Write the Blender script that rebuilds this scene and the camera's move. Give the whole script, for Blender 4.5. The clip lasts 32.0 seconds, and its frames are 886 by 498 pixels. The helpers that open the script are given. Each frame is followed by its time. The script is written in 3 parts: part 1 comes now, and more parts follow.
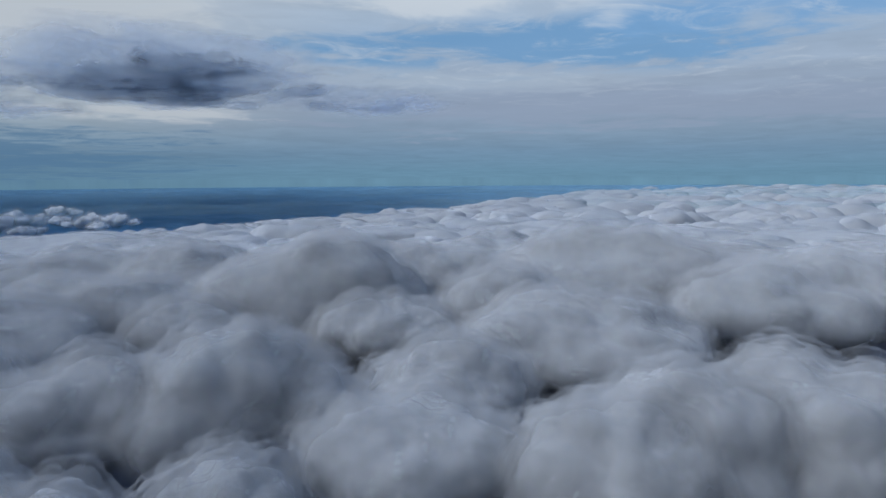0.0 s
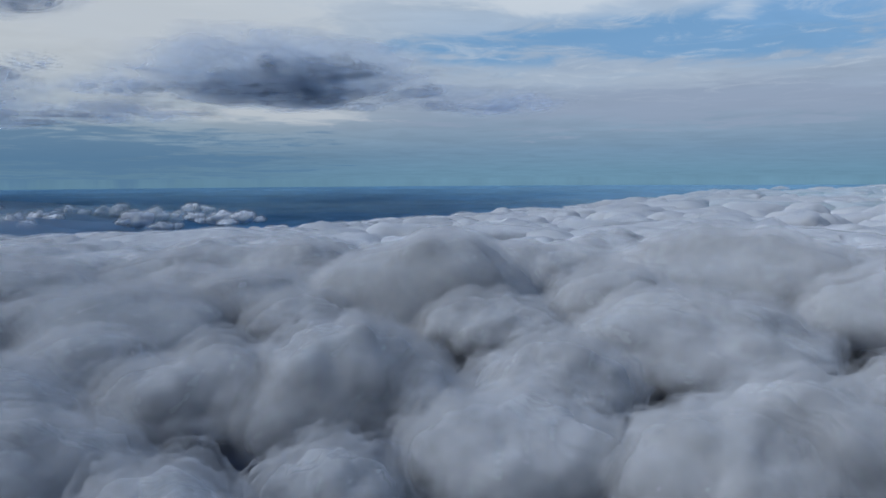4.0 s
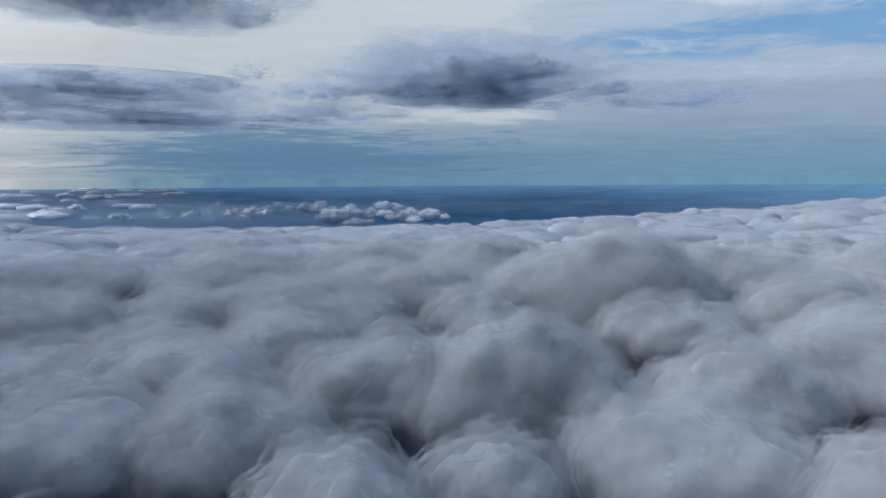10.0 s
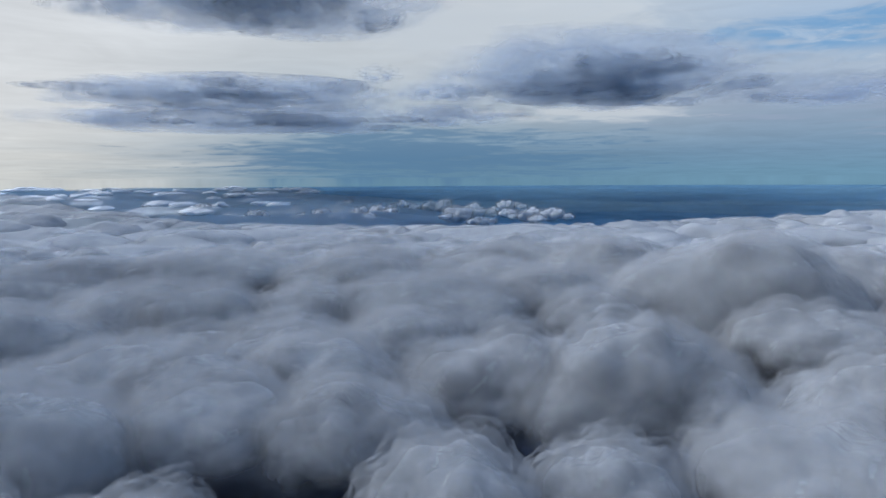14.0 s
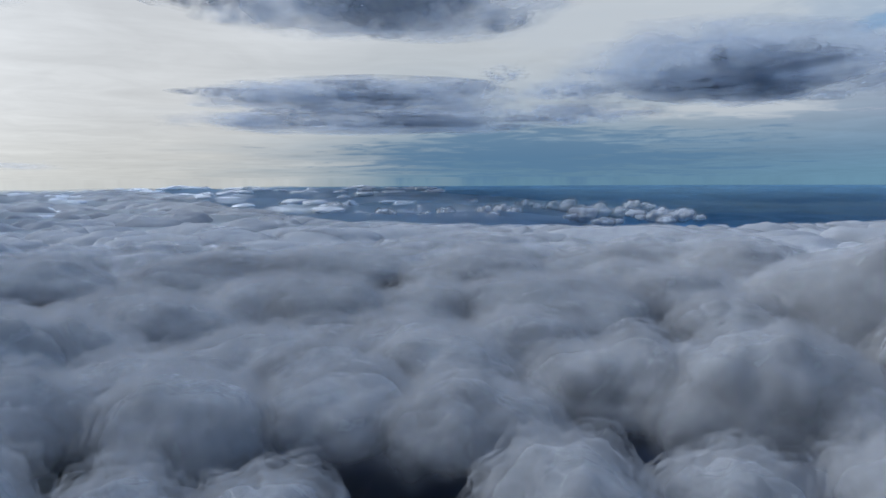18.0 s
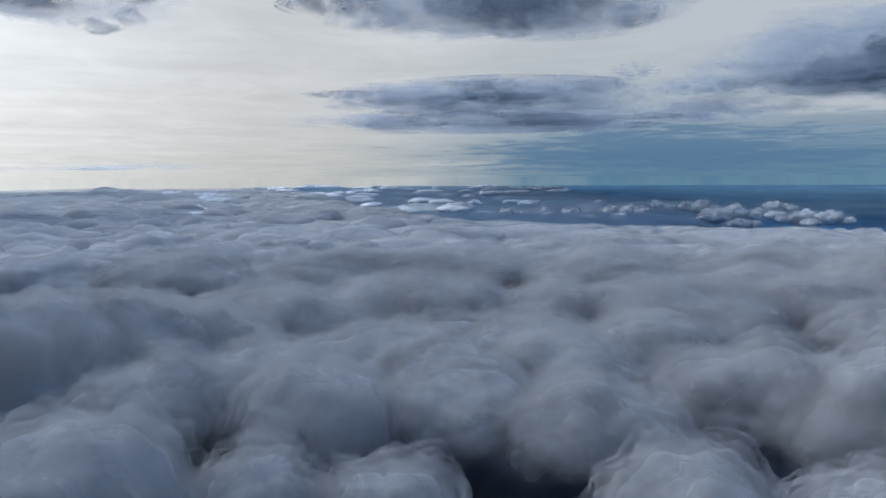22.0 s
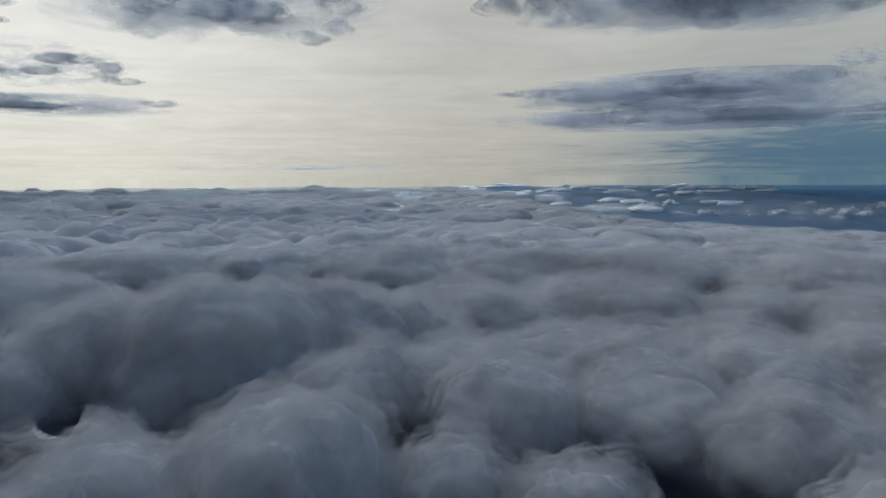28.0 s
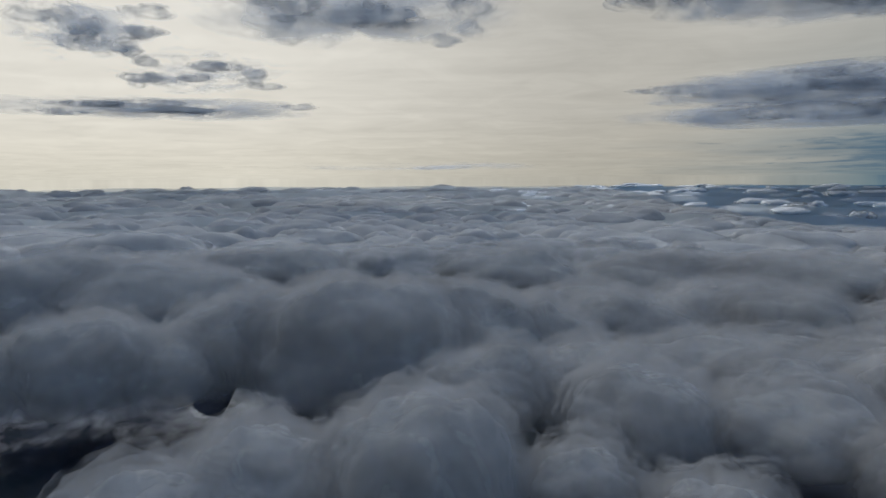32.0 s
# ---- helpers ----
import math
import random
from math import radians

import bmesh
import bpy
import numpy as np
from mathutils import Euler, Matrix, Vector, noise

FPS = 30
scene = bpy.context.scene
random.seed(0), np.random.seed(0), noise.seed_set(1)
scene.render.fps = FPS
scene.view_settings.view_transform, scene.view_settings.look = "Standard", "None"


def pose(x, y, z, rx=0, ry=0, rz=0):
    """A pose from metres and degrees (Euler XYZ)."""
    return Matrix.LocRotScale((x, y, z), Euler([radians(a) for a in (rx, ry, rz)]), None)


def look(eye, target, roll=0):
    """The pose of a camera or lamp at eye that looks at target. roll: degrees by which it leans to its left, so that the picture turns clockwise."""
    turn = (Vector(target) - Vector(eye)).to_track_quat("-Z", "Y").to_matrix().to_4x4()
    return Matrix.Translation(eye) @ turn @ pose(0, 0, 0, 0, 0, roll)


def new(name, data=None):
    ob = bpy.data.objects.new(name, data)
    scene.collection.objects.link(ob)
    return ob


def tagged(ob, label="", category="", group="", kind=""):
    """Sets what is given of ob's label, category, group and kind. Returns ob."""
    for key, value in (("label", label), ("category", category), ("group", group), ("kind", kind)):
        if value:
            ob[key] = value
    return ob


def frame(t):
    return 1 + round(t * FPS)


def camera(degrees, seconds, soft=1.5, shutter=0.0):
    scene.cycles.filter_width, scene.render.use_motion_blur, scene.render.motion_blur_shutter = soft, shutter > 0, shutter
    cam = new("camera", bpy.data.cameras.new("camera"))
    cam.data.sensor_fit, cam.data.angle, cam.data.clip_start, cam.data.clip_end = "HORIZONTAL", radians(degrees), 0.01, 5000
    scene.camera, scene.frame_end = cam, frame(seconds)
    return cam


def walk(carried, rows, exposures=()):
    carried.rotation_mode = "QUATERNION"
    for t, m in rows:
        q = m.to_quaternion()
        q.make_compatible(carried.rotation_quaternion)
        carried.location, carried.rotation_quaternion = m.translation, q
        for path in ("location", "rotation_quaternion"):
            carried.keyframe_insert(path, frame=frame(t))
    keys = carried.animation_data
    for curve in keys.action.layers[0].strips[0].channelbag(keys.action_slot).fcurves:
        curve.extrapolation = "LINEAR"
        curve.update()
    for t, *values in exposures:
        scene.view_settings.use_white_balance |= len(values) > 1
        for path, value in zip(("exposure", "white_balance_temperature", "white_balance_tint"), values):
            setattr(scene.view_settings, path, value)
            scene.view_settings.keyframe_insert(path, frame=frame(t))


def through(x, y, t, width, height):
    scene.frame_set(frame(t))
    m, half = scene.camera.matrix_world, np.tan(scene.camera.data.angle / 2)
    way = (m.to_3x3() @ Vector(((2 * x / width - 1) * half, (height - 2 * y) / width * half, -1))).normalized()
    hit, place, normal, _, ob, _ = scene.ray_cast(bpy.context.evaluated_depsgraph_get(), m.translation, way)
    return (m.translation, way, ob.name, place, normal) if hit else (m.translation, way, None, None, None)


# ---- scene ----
CAM_Z = 160.0          # metres over the plain; the cloud tops lie about 62 m lower


def drift(t):
    """The slow slide of the drone while it turns, in metres."""
    s = t / 16 - 1
    return (64 * (0.1207 * s - 0.0041 * s * s + 0.0175 * s ** 3), 64 * (-0.1059 * s - 0.0832 * s * s + 0.0043 * s ** 3),
            CAM_Z + 64 * (0.0215 * s + 0.0176 * s * s))


scene.cycles.transparent_max_bounces = 48   # many thin layers of vapour lie one behind the other
cam = camera(63.64, 32.0, soft=1.6)
ROWS = [
    (0, 0.00), (1, 2.24), (2, 4.46), (3, 6.76), (3.5, 7.94), (5.5, 12.58), (6.5, 14.99), (7.5, 17.53),
    (8.5, 20.04), (10, 23.74), (11.5, 27.42), (13, 31.12), (14.5, 34.84), (16.5, 39.79), (18, 43.51), (19.5, 47.22),
    (21, 50.92), (22.5, 54.67), (24, 58.42), (25.5, 62.17), (27.5, 67.17), (29, 70.93), (30.5, 74.72), (32, 78.47),
]
walk(cam, [(t, pose(*drift(t), 90 - 5.69, 0, a) @ pose(0, 0, 0, 0, 0, -0.36)) for t, a in ROWS],
     exposures=[(0, -0.2, 6450, 10), (13, 0.0, 6500, 10), (17, -0.08, 6500, 10), (25, -0.28, 6600, 10), (27.5, -0.44, 7100, 7), (32, -0.58, 7550, 9)])


# ---- colour and node helpers ----
def lin(r, g, b):
    """Linear colour from everyday 0..255 values."""
    out = []
    for v in (r, g, b):
        v = v / 255
        out.append(v / 12.92 if v <= 0.04045 else ((v + 0.055) / 1.055) ** 2.4)
    return (*out, 1.0)


class Graph:
    """A thin wrapper that makes node code short."""

    def __init__(self, tree):
        self.tree = tree
        tree.nodes.clear()

    def put(self, socket, value):
        if isinstance(value, bpy.types.NodeSocket):
            self.tree.links.new(value, socket)
        elif value is not None:
            socket.default_value = value

    def math(self, op, a, b=None, c=None, clamp=False):
        n = self.tree.nodes.new("ShaderNodeMath")
        n.operation, n.use_clamp = op, clamp
        for socket, value in zip(n.inputs, (a, b, c)):
            self.put(socket, value)
        return n.outputs[0]

    def step(self, v, lo, hi, to_lo=0.0, to_hi=1.0):
        n = self.tree.nodes.new("ShaderNodeMapRange")
        n.interpolation_type = "SMOOTHSTEP"
        for socket, value in zip(n.inputs, (v, lo, hi, to_lo, to_hi)):
            self.put(socket, value)
        return n.outputs[0]

    def mix(self, f, a, b, how="MIX"):
        n = self.tree.nodes.new("ShaderNodeMix")
        n.data_type, n.blend_type = "RGBA", how
        self.put(n.inputs[0], f)
        self.put(n.inputs[6], a)
        self.put(n.inputs[7], b)
        return n.outputs[2]

    def noise(self, vec, scale, detail=3.0, rough=0.5, warp=0.0):
        n = self.tree.nodes.new("ShaderNodeTexNoise")
        self.put(n.inputs["Vector"], vec)
        n.inputs["Scale"].default_value, n.inputs["Detail"].default_value = scale, detail
        n.inputs["Roughness"].default_value, n.inputs["Distortion"].default_value = rough, warp
        return n.outputs["Fac"]

    def ramp(self, v, stops):
        n = self.tree.nodes.new("ShaderNodeValToRGB")
        self.put(n.inputs[0], v)
        e = n.color_ramp.elements
        while len(e) > 1:
            e.remove(e[-1])
        e[0].position, e[0].color = stops[0]
        for at, colour in stops[1:]:
            e.new(at).color = colour
        return n.outputs[0]

    def xyz(self, vec):
        n = self.tree.nodes.new("ShaderNodeSeparateXYZ")
        self.put(n.inputs[0], vec)
        return n.outputs

    def join(self, x, y, z):
        n = self.tree.nodes.new("ShaderNodeCombineXYZ")
        for socket, value in zip(n.inputs, (x, y, z)):
            self.put(socket, value)
        return n.outputs[0]


# ---- world: sky with thin high cloud, and the veiled sun ----
SUN_AZ, SUN_EL = 98, 46   # to the left of the start view, in degrees


def make_world():
    world = bpy.data.worlds.new("sky")
    scene.world = world
    world.use_nodes = True
    g = Graph(world.node_tree)
    way = g.tree.nodes.new("ShaderNodeTexCoord").outputs["Generated"]
    x, y, z = g.xyz(way)
    el = g.math("MULTIPLY", g.math("ARCSINE", z), 57.2958)
    az = g.math("MULTIPLY", g.math("ARCTAN2", g.math("MULTIPLY", x, -1.0), y), 57.2958)
    sky = g.tree.nodes.new("ShaderNodeTexSky")
    sky.sky_type, sky.sun_disc = "NISHITA", False
    sky.sun_elevation, sky.sun_rotation = radians(SUN_EL), radians(-SUN_AZ)
    blue = g.mix(1.0, sky.outputs[0], (*[0.09] * 3, 1), "MULTIPLY")
    # cloud sheets lie on a flat layer overhead, so their grain narrows towards the horizon
    deep = g.math("ADD", g.math("MAXIMUM", z, 0.0), 0.045)
    flat = g.join(g.math("DIVIDE", x, deep), g.math("DIVIDE", y, deep), 0.0)
    e20 = g.math("DIVIDE", el, 20.0)
    def table(rows):
        return g.ramp(g.math("MULTIPLY_ADD", el, 1 / 24.0, 1 / 24.0), [((e + 1) / 24.0, lin(*c)) for e, c in rows])

    right = table([(-1, (106, 146, 170)), (0.5, (108, 146, 172)), (2, (116, 147, 174)), (3.5, (132, 156, 180)), (5.5, (146, 163, 186)), (8, (158, 176, 198)), (11, (160, 182, 207)), (14, (176, 194, 214)), (22, (118, 157, 214))])
    middle = table([(-1, (104, 144, 168)), (0.5, (104, 141, 168)), (1.5, (102, 137, 166)), (3, (138, 163, 184)), (5, (176, 190, 203)), (9, (198, 207, 215)), (14, (206, 213, 221)), (22, (132, 166, 214))])
    left = table([(-1, (216, 220, 220)), (0.5, (217, 220, 219)), (2, (221, 224, 224)), (5, (227, 231, 234)), (10, (229, 234, 239)), (15, (227, 233, 240)), (22, (190, 204, 226))])
    glow = g.step(az, 62.0, 96.0, 1.0, 1.72)
    left = g.mix(1.0, left, g.join(glow, glow, glow), "MULTIPLY")
    slow = g.math("MULTIPLY", g.math("SUBTRACT", g.noise(flat, 0.35, 3, 0.5), 0.5), 18.0)
    at = g.math("ADD", az, slow)
    out = g.mix(g.step(at, 4.0, 34.0), right, middle)
    out = g.mix(g.math("MULTIPLY", g.step(at, 40.0, 66.0), g.step(az, 128.0, 172.0, 1.0, 0.0)), out, left)
    # thin streaks and ripples of high cloud
    n1 = g.noise(flat, 1.3, 6, 0.6, 0.8)
    n2 = g.noise(g.join(g.math("MULTIPLY", az, 0.05), g.math("MULTIPLY", el, 0.9), 3.0), 1.0, 5, 0.6, 0.3)
    tone = g.math("ADD", g.math("MULTIPLY", n1, 0.34), g.math("MULTIPLY", n2, 0.26))
    tone = g.math("ADD", tone, 0.70)
    out = g.mix(1.0, out, g.join(tone, tone, tone), "MULTIPLY")
    # out of view the sky is brightened overhead and round the sun
    dot = g.tree.nodes.new("ShaderNodeVectorMath")
    dot.operation = "DOT_PRODUCT"
    g.put(dot.inputs[0], way)
    dot.inputs[1].default_value = (-math.sin(radians(SUN_AZ)) * 0.87, math.cos(radians(SUN_AZ)) * 0.87, 0.50)
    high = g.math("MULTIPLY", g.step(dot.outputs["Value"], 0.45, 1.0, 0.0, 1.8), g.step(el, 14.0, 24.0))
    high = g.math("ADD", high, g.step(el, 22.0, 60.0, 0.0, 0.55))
    # unseen sky at the back is dimmed to darken the billows' near faces
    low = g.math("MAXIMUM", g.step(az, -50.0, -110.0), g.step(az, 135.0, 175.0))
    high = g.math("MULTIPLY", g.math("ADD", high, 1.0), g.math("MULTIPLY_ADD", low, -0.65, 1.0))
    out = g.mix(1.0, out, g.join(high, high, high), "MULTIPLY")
    # clear sky, white sheets and grey bands where the layers part
    w1 = g.math("MULTIPLY", g.math("SUBTRACT", g.noise(flat, 0.55, 5, 0.6, 0.6), 0.5), 3.2)
    w2 = g.math("MULTIPLY", g.math("SUBTRACT", g.noise(flat, 1.6, 6, 0.62, 0.9), 0.5), 2.4)

    def patch(base, at_az, at_el, half_az, half_el, colour, most):
        u = g.math("DIVIDE", g.math("SUBTRACT", az, at_az), half_az)
        v = g.math("DIVIDE", g.math("SUBTRACT", el, at_el), half_el)
        d = g.math("SQRT", g.math("ADD", g.math("MULTIPLY", u, u), g.math("MULTIPLY", v, v)))
        d = g.math("ADD", d, g.math("ADD", w1, w2))
        return g.mix(g.step(d, 0.35, 1.15, most, 0.0), base, colour)

    out = patch(out, -9.0, 10.2, 20.0, 2.4, g.mix(0.25, lin(100, 158, 210), blue), 0.85)
    out = patch(out, -28.0, 13.0, 15.0, 3.6, g.mix(0.25, lin(122, 172, 222), blue), 0.8)
    out = patch(out, 4.0, 14.6, 19.0, 2.8, lin(206, 216, 226), 0.85)
    out = patch(out, -18.0, 5.6, 34.0, 1.9, lin(146, 162, 186), 0.7)
    out = patch(out, 24.0, 5.0, 9.0, 0.8, lin(200, 208, 216), 0.8)
    out = patch(out, -2.0, 7.6, 16.0, 1.0, lin(172, 188, 206), 0.6)
    out = patch(out, 30.0, 11.5, 12.0, 2.6, lin(198, 208, 218), 0.8)
    out = patch(out, 36.0, 1.9, 15.0, 2.3, lin(92, 130, 164), 0.75)
    cirrus = g.step(g.noise(flat, 2.1, 7, 0.66, 1.4), 0.50, 0.72, 0.0, 0.45)
    cirrus = g.math("MULTIPLY", cirrus, g.math("MULTIPLY", g.step(el, 4.0, 9.0), g.step(az, 24.0, 44.0, 1.0, 0.0)))
    out = g.mix(cirrus, out, lin(196, 209, 223))
    # sky dimmed towards the sun's side to offset the brighter exposure keys there
    side = g.math("MULTIPLY", g.step(az, -10.0, 36.0, 1.07, 0.95), g.step(az, 36.0, 84.0, 1.0, 0.82))
    out = g.mix(1.0, out, g.join(side, side, side), "MULTIPLY")
    back = g.tree.nodes.new("ShaderNodeBackground")
    g.put(back.inputs[0], out)
    back.inputs[1].default_value = 1.0
    end = g.tree.nodes.new("ShaderNodeOutputWorld")
    g.tree.links.new(back.outputs[0], end.inputs[0])


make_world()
lamp = bpy.data.lights.new("veiled_sun", "SUN")
lamp.energy, lamp.angle, lamp.color = 1.65, radians(60), (0.93, 0.97, 1.0)
sun = new("veiled_sun", lamp)
sun.matrix_world = look((0, 0, 0), (math.sin(radians(SUN_AZ)) * math.cos(radians(SUN_EL)), -math.cos(radians(SUN_AZ)) * math.cos(radians(SUN_EL)), -math.sin(radians(SUN_EL))))


# ---- materials ----
def material(name):
    m = bpy.data.materials.new(name)
    m.use_nodes = True
    g = Graph(m.node_tree)
    where = g.tree.nodes.new("ShaderNodeTexCoord").outputs["Object"]
    return m, g, where


def finish(g, shader):
    end = g.tree.nodes.new("ShaderNodeOutputMaterial")
    g.tree.links.new(shader, end.inputs[0])


def diffuse(g, colour, bump=None, strength=0.3, far=1.0):
    n = g.tree.nodes.new("ShaderNodeBsdfDiffuse")
    g.put(n.inputs[0], colour)
    n.inputs[1].default_value = 1.0
    if bump is not None:
        b = g.tree.nodes.new("ShaderNodeBump")
        b.inputs["Strength"].default_value, b.inputs["Distance"].default_value = strength, far
        g.put(b.inputs["Height"], bump)
        g.tree.links.new(b.outputs[0], n.inputs["Normal"])
    return n.outputs[0]


def see_through(g, shader, alpha):
    clear = g.tree.nodes.new("ShaderNodeBsdfTransparent")
    n = g.tree.nodes.new("ShaderNodeMixShader")
    g.put(n.inputs[0], alpha)
    g.tree.links.new(clear.outputs[0], n.inputs[1])
    g.tree.links.new(shader, n.inputs[2])
    return n.outputs[0]


def vapour(g, colour, through=0.0, spread=14.0):
    """Soft scattering matter: light spreads inside a body of it, and shines through where it is thin."""
    if not through:
        n = g.tree.nodes.new("ShaderNodeBsdfPrincipled")
        n.subsurface_method = "BURLEY"
        g.put(n.inputs["Base Color"], colour)
        n.inputs["Roughness"].default_value, n.inputs["Specular IOR Level"].default_value = 1.0, 0.0
        n.inputs["Subsurface Weight"].default_value, n.inputs["Subsurface Scale"].default_value = 1.0, spread
        n.inputs["Subsurface Radius"].default_value = (1.0, 1.0, 1.0)
        return n.outputs[0]
    t = g.tree.nodes.new("ShaderNodeBsdfTranslucent")
    g.put(t.inputs[0], colour)
    both = g.tree.nodes.new("ShaderNodeMixShader")
    both.inputs[0].default_value = through
    g.tree.links.new(diffuse(g, colour), both.inputs[1])
    g.tree.links.new(t.outputs[0], both.inputs[2])
    return both.outputs[0]


ALBEDO = 0.44


def cloud_tone(g, p, gain=1.0):
    return g.mix(g.step(g.noise(p, 0.02, 4, 0.55), 0.3, 0.7), (ALBEDO * 0.88 * gain, ALBEDO * 0.90 * gain, ALBEDO * 0.93 * gain, 1), (ALBEDO * gain, ALBEDO * gain, ALBEDO * gain, 1))


def cloud_material(name, gain, skirt=False, spread=14.0):
    """With a skirt the cloud thins out towards its base, which lies near the object's origin."""
    m, g, p = material(name)
    body = vapour(g, cloud_tone(g, p, gain), 0.0, spread)
    finish(g, see_through(g, body, skirt_alpha(g, p)) if skirt else body)
    return m


def skirt_alpha(g, p):
    z = g.math("ADD", g.xyz(p)[2], g.math("MULTIPLY", g.noise(p, 0.05, 3, 0.5, 0.4), 26.0))
    return g.step(z, 2.0, 26.0)


def deck_material():
    """The cloud sea thins out to nothing at its ragged lower fringe."""
    m, g, p = material("cloud_deck")
    z = g.math("ADD", g.xyz(p)[2], g.math("MULTIPLY", g.noise(p, 0.07, 4, 0.55, 0.4), 30.0))
    finish(g, see_through(g, vapour(g, cloud_tone(g, p)), g.step(z, 38.0, 56.0)))
    return m


def veil_material(name, size, thin, thick, skirt=True):
    """Thin fuzz round a billow: mostly clear, torn into small shreds."""
    m, g, p = material(name)
    alpha = g.step(g.noise(p, 1 / size, 2.5, 0.5), 0.32, 0.68, thin, thick)
    if skirt:
        alpha = g.math("MULTIPLY", alpha, skirt_alpha(g, p))
    finish(g, see_through(g, vapour(g, (*[ALBEDO * 1.35] * 3, 1), 0.3), alpha))
    return m


def land_material():
    m, g, p = material("land")
    v = g.tree.nodes.new("ShaderNodeTexVoronoi")
    v.inputs["Scale"].default_value = 0.008
    g.put(v.inputs["Vector"], p)
    n = g.noise(p, 0.02, 6, 0.6)
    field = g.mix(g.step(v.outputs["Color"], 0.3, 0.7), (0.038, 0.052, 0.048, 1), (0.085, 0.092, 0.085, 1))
    finish(g, diffuse(g, g.mix(g.step(n, 0.4, 0.62), field, (0.026, 0.038, 0.036, 1)), n, 0.6, 6.0))
    return m


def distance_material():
    m, g, p = material("hazy_far_plain")
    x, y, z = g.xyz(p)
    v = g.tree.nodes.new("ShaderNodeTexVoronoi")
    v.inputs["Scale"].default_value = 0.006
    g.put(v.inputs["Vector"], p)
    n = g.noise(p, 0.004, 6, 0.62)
    # distance haze is painted into the colour: blue, paler towards the horizon
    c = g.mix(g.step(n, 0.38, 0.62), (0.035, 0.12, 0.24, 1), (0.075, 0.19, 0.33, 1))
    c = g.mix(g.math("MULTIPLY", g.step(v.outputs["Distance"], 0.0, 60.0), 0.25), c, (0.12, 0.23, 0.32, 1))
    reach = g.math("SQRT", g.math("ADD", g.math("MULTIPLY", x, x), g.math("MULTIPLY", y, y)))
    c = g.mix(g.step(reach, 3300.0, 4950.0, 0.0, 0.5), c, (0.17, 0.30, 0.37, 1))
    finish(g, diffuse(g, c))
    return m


CLOUD = cloud_material("cloud", 1.0, True)
FAR_CLOUD = cloud_material("far_cloud", 0.82, False, 26.0)
WHITE = cloud_material("white_cloud", 1.7)
DECK = deck_material()
VEILS = (veil_material("dense_vapour", 16.0, 0.20, 0.36), veil_material("thin_vapour", 13.0, 0.15, 0.30),
         veil_material("loose_vapour", 13.0, 0.09, 0.24), veil_material("torn_vapour", 10.0, 0.02, 0.16))
LOOSE = (veil_material("deck_vapour", 16.0, 0.12, 0.30, False), veil_material("deck_wisps", 12.0, 0.04, 0.2, False))
LAND = land_material()


def haze_sheet_material(name, size, most, tint, low=0.34, high=0.70, through=0.35):
    """Thin sheet of imitated haze, uneven and see-through."""
    m, g, p = material(name)
    t = g.tree.nodes.new("ShaderNodeBsdfTranslucent")
    t.inputs[0].default_value = (*tint, 1)
    both = g.tree.nodes.new("ShaderNodeMixShader")
    both.inputs[0].default_value = through
    g.tree.links.new(diffuse(g, (*tint, 1)), both.inputs[1])
    g.tree.links.new(t.outputs[0], both.inputs[2])
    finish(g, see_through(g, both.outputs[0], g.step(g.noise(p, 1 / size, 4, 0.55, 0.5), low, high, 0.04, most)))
    return m


HOLLOW_HAZE = haze_sheet_material("hollow_haze", 55.0, 0.50, (0.17, 0.22, 0.36), 0.30, 0.66)
PALE = haze_sheet_material("pale_haze", 700.0, 0.62, (0.90, 0.94, 0.94), 0.2, 0.6, 0.75)
HAZE = haze_sheet_material("far_haze", 900.0, 0.27, (0.42, 0.60, 0.65), 0.2, 0.6)
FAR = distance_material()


# ---- mesh helpers ----
def link_mesh(name, verts, faces, mat, parent=None, smooth=True):
    me = bpy.data.meshes.new(name)
    verts = np.asarray(verts, dtype=np.float32)
    faces = np.asarray(faces, dtype=np.int32)
    k = faces.shape[1]
    me.vertices.add(len(verts))
    me.vertices.foreach_set("co", verts.ravel())
    me.loops.add(faces.size)
    me.loops.foreach_set("vertex_index", faces.ravel())
    me.polygons.add(len(faces))
    me.polygons.foreach_set("loop_start", np.arange(0, faces.size, k, dtype=np.int32))
    me.update(calc_edges=True)
    me.polygons.foreach_set("use_smooth", np.full(len(faces), smooth))
    me.materials.append(mat)
    ob = new(name, me)
    if parent is not None:
        ob.parent = parent
    return ob


def ball(level):
    bm = bmesh.new()
    bmesh.ops.create_icosphere(bm, subdivisions=level, radius=1.0)
    v = np.array([p.co[:] for p in bm.verts])
    bm.verts.index_update()
    f = np.array([[p.index for p in q.verts] for q in bm.faces])
    bm.free()
    return v / np.linalg.norm(v, axis=1)[:, None], f


def dome(level):
    """A ball without its hidden underside."""
    v, f = ball(level)
    f = f[v[f][:, :, 2].min(1) > -0.52]
    used = np.unique(f)
    back = np.full(len(v), -1)
    back[used] = np.arange(len(used))
    return v[used], back[f]


BALLS = {n: ball(n) for n in (3, 4)}
DOMES = {n: dome(n) for n in (3, 4, 5, 6)}


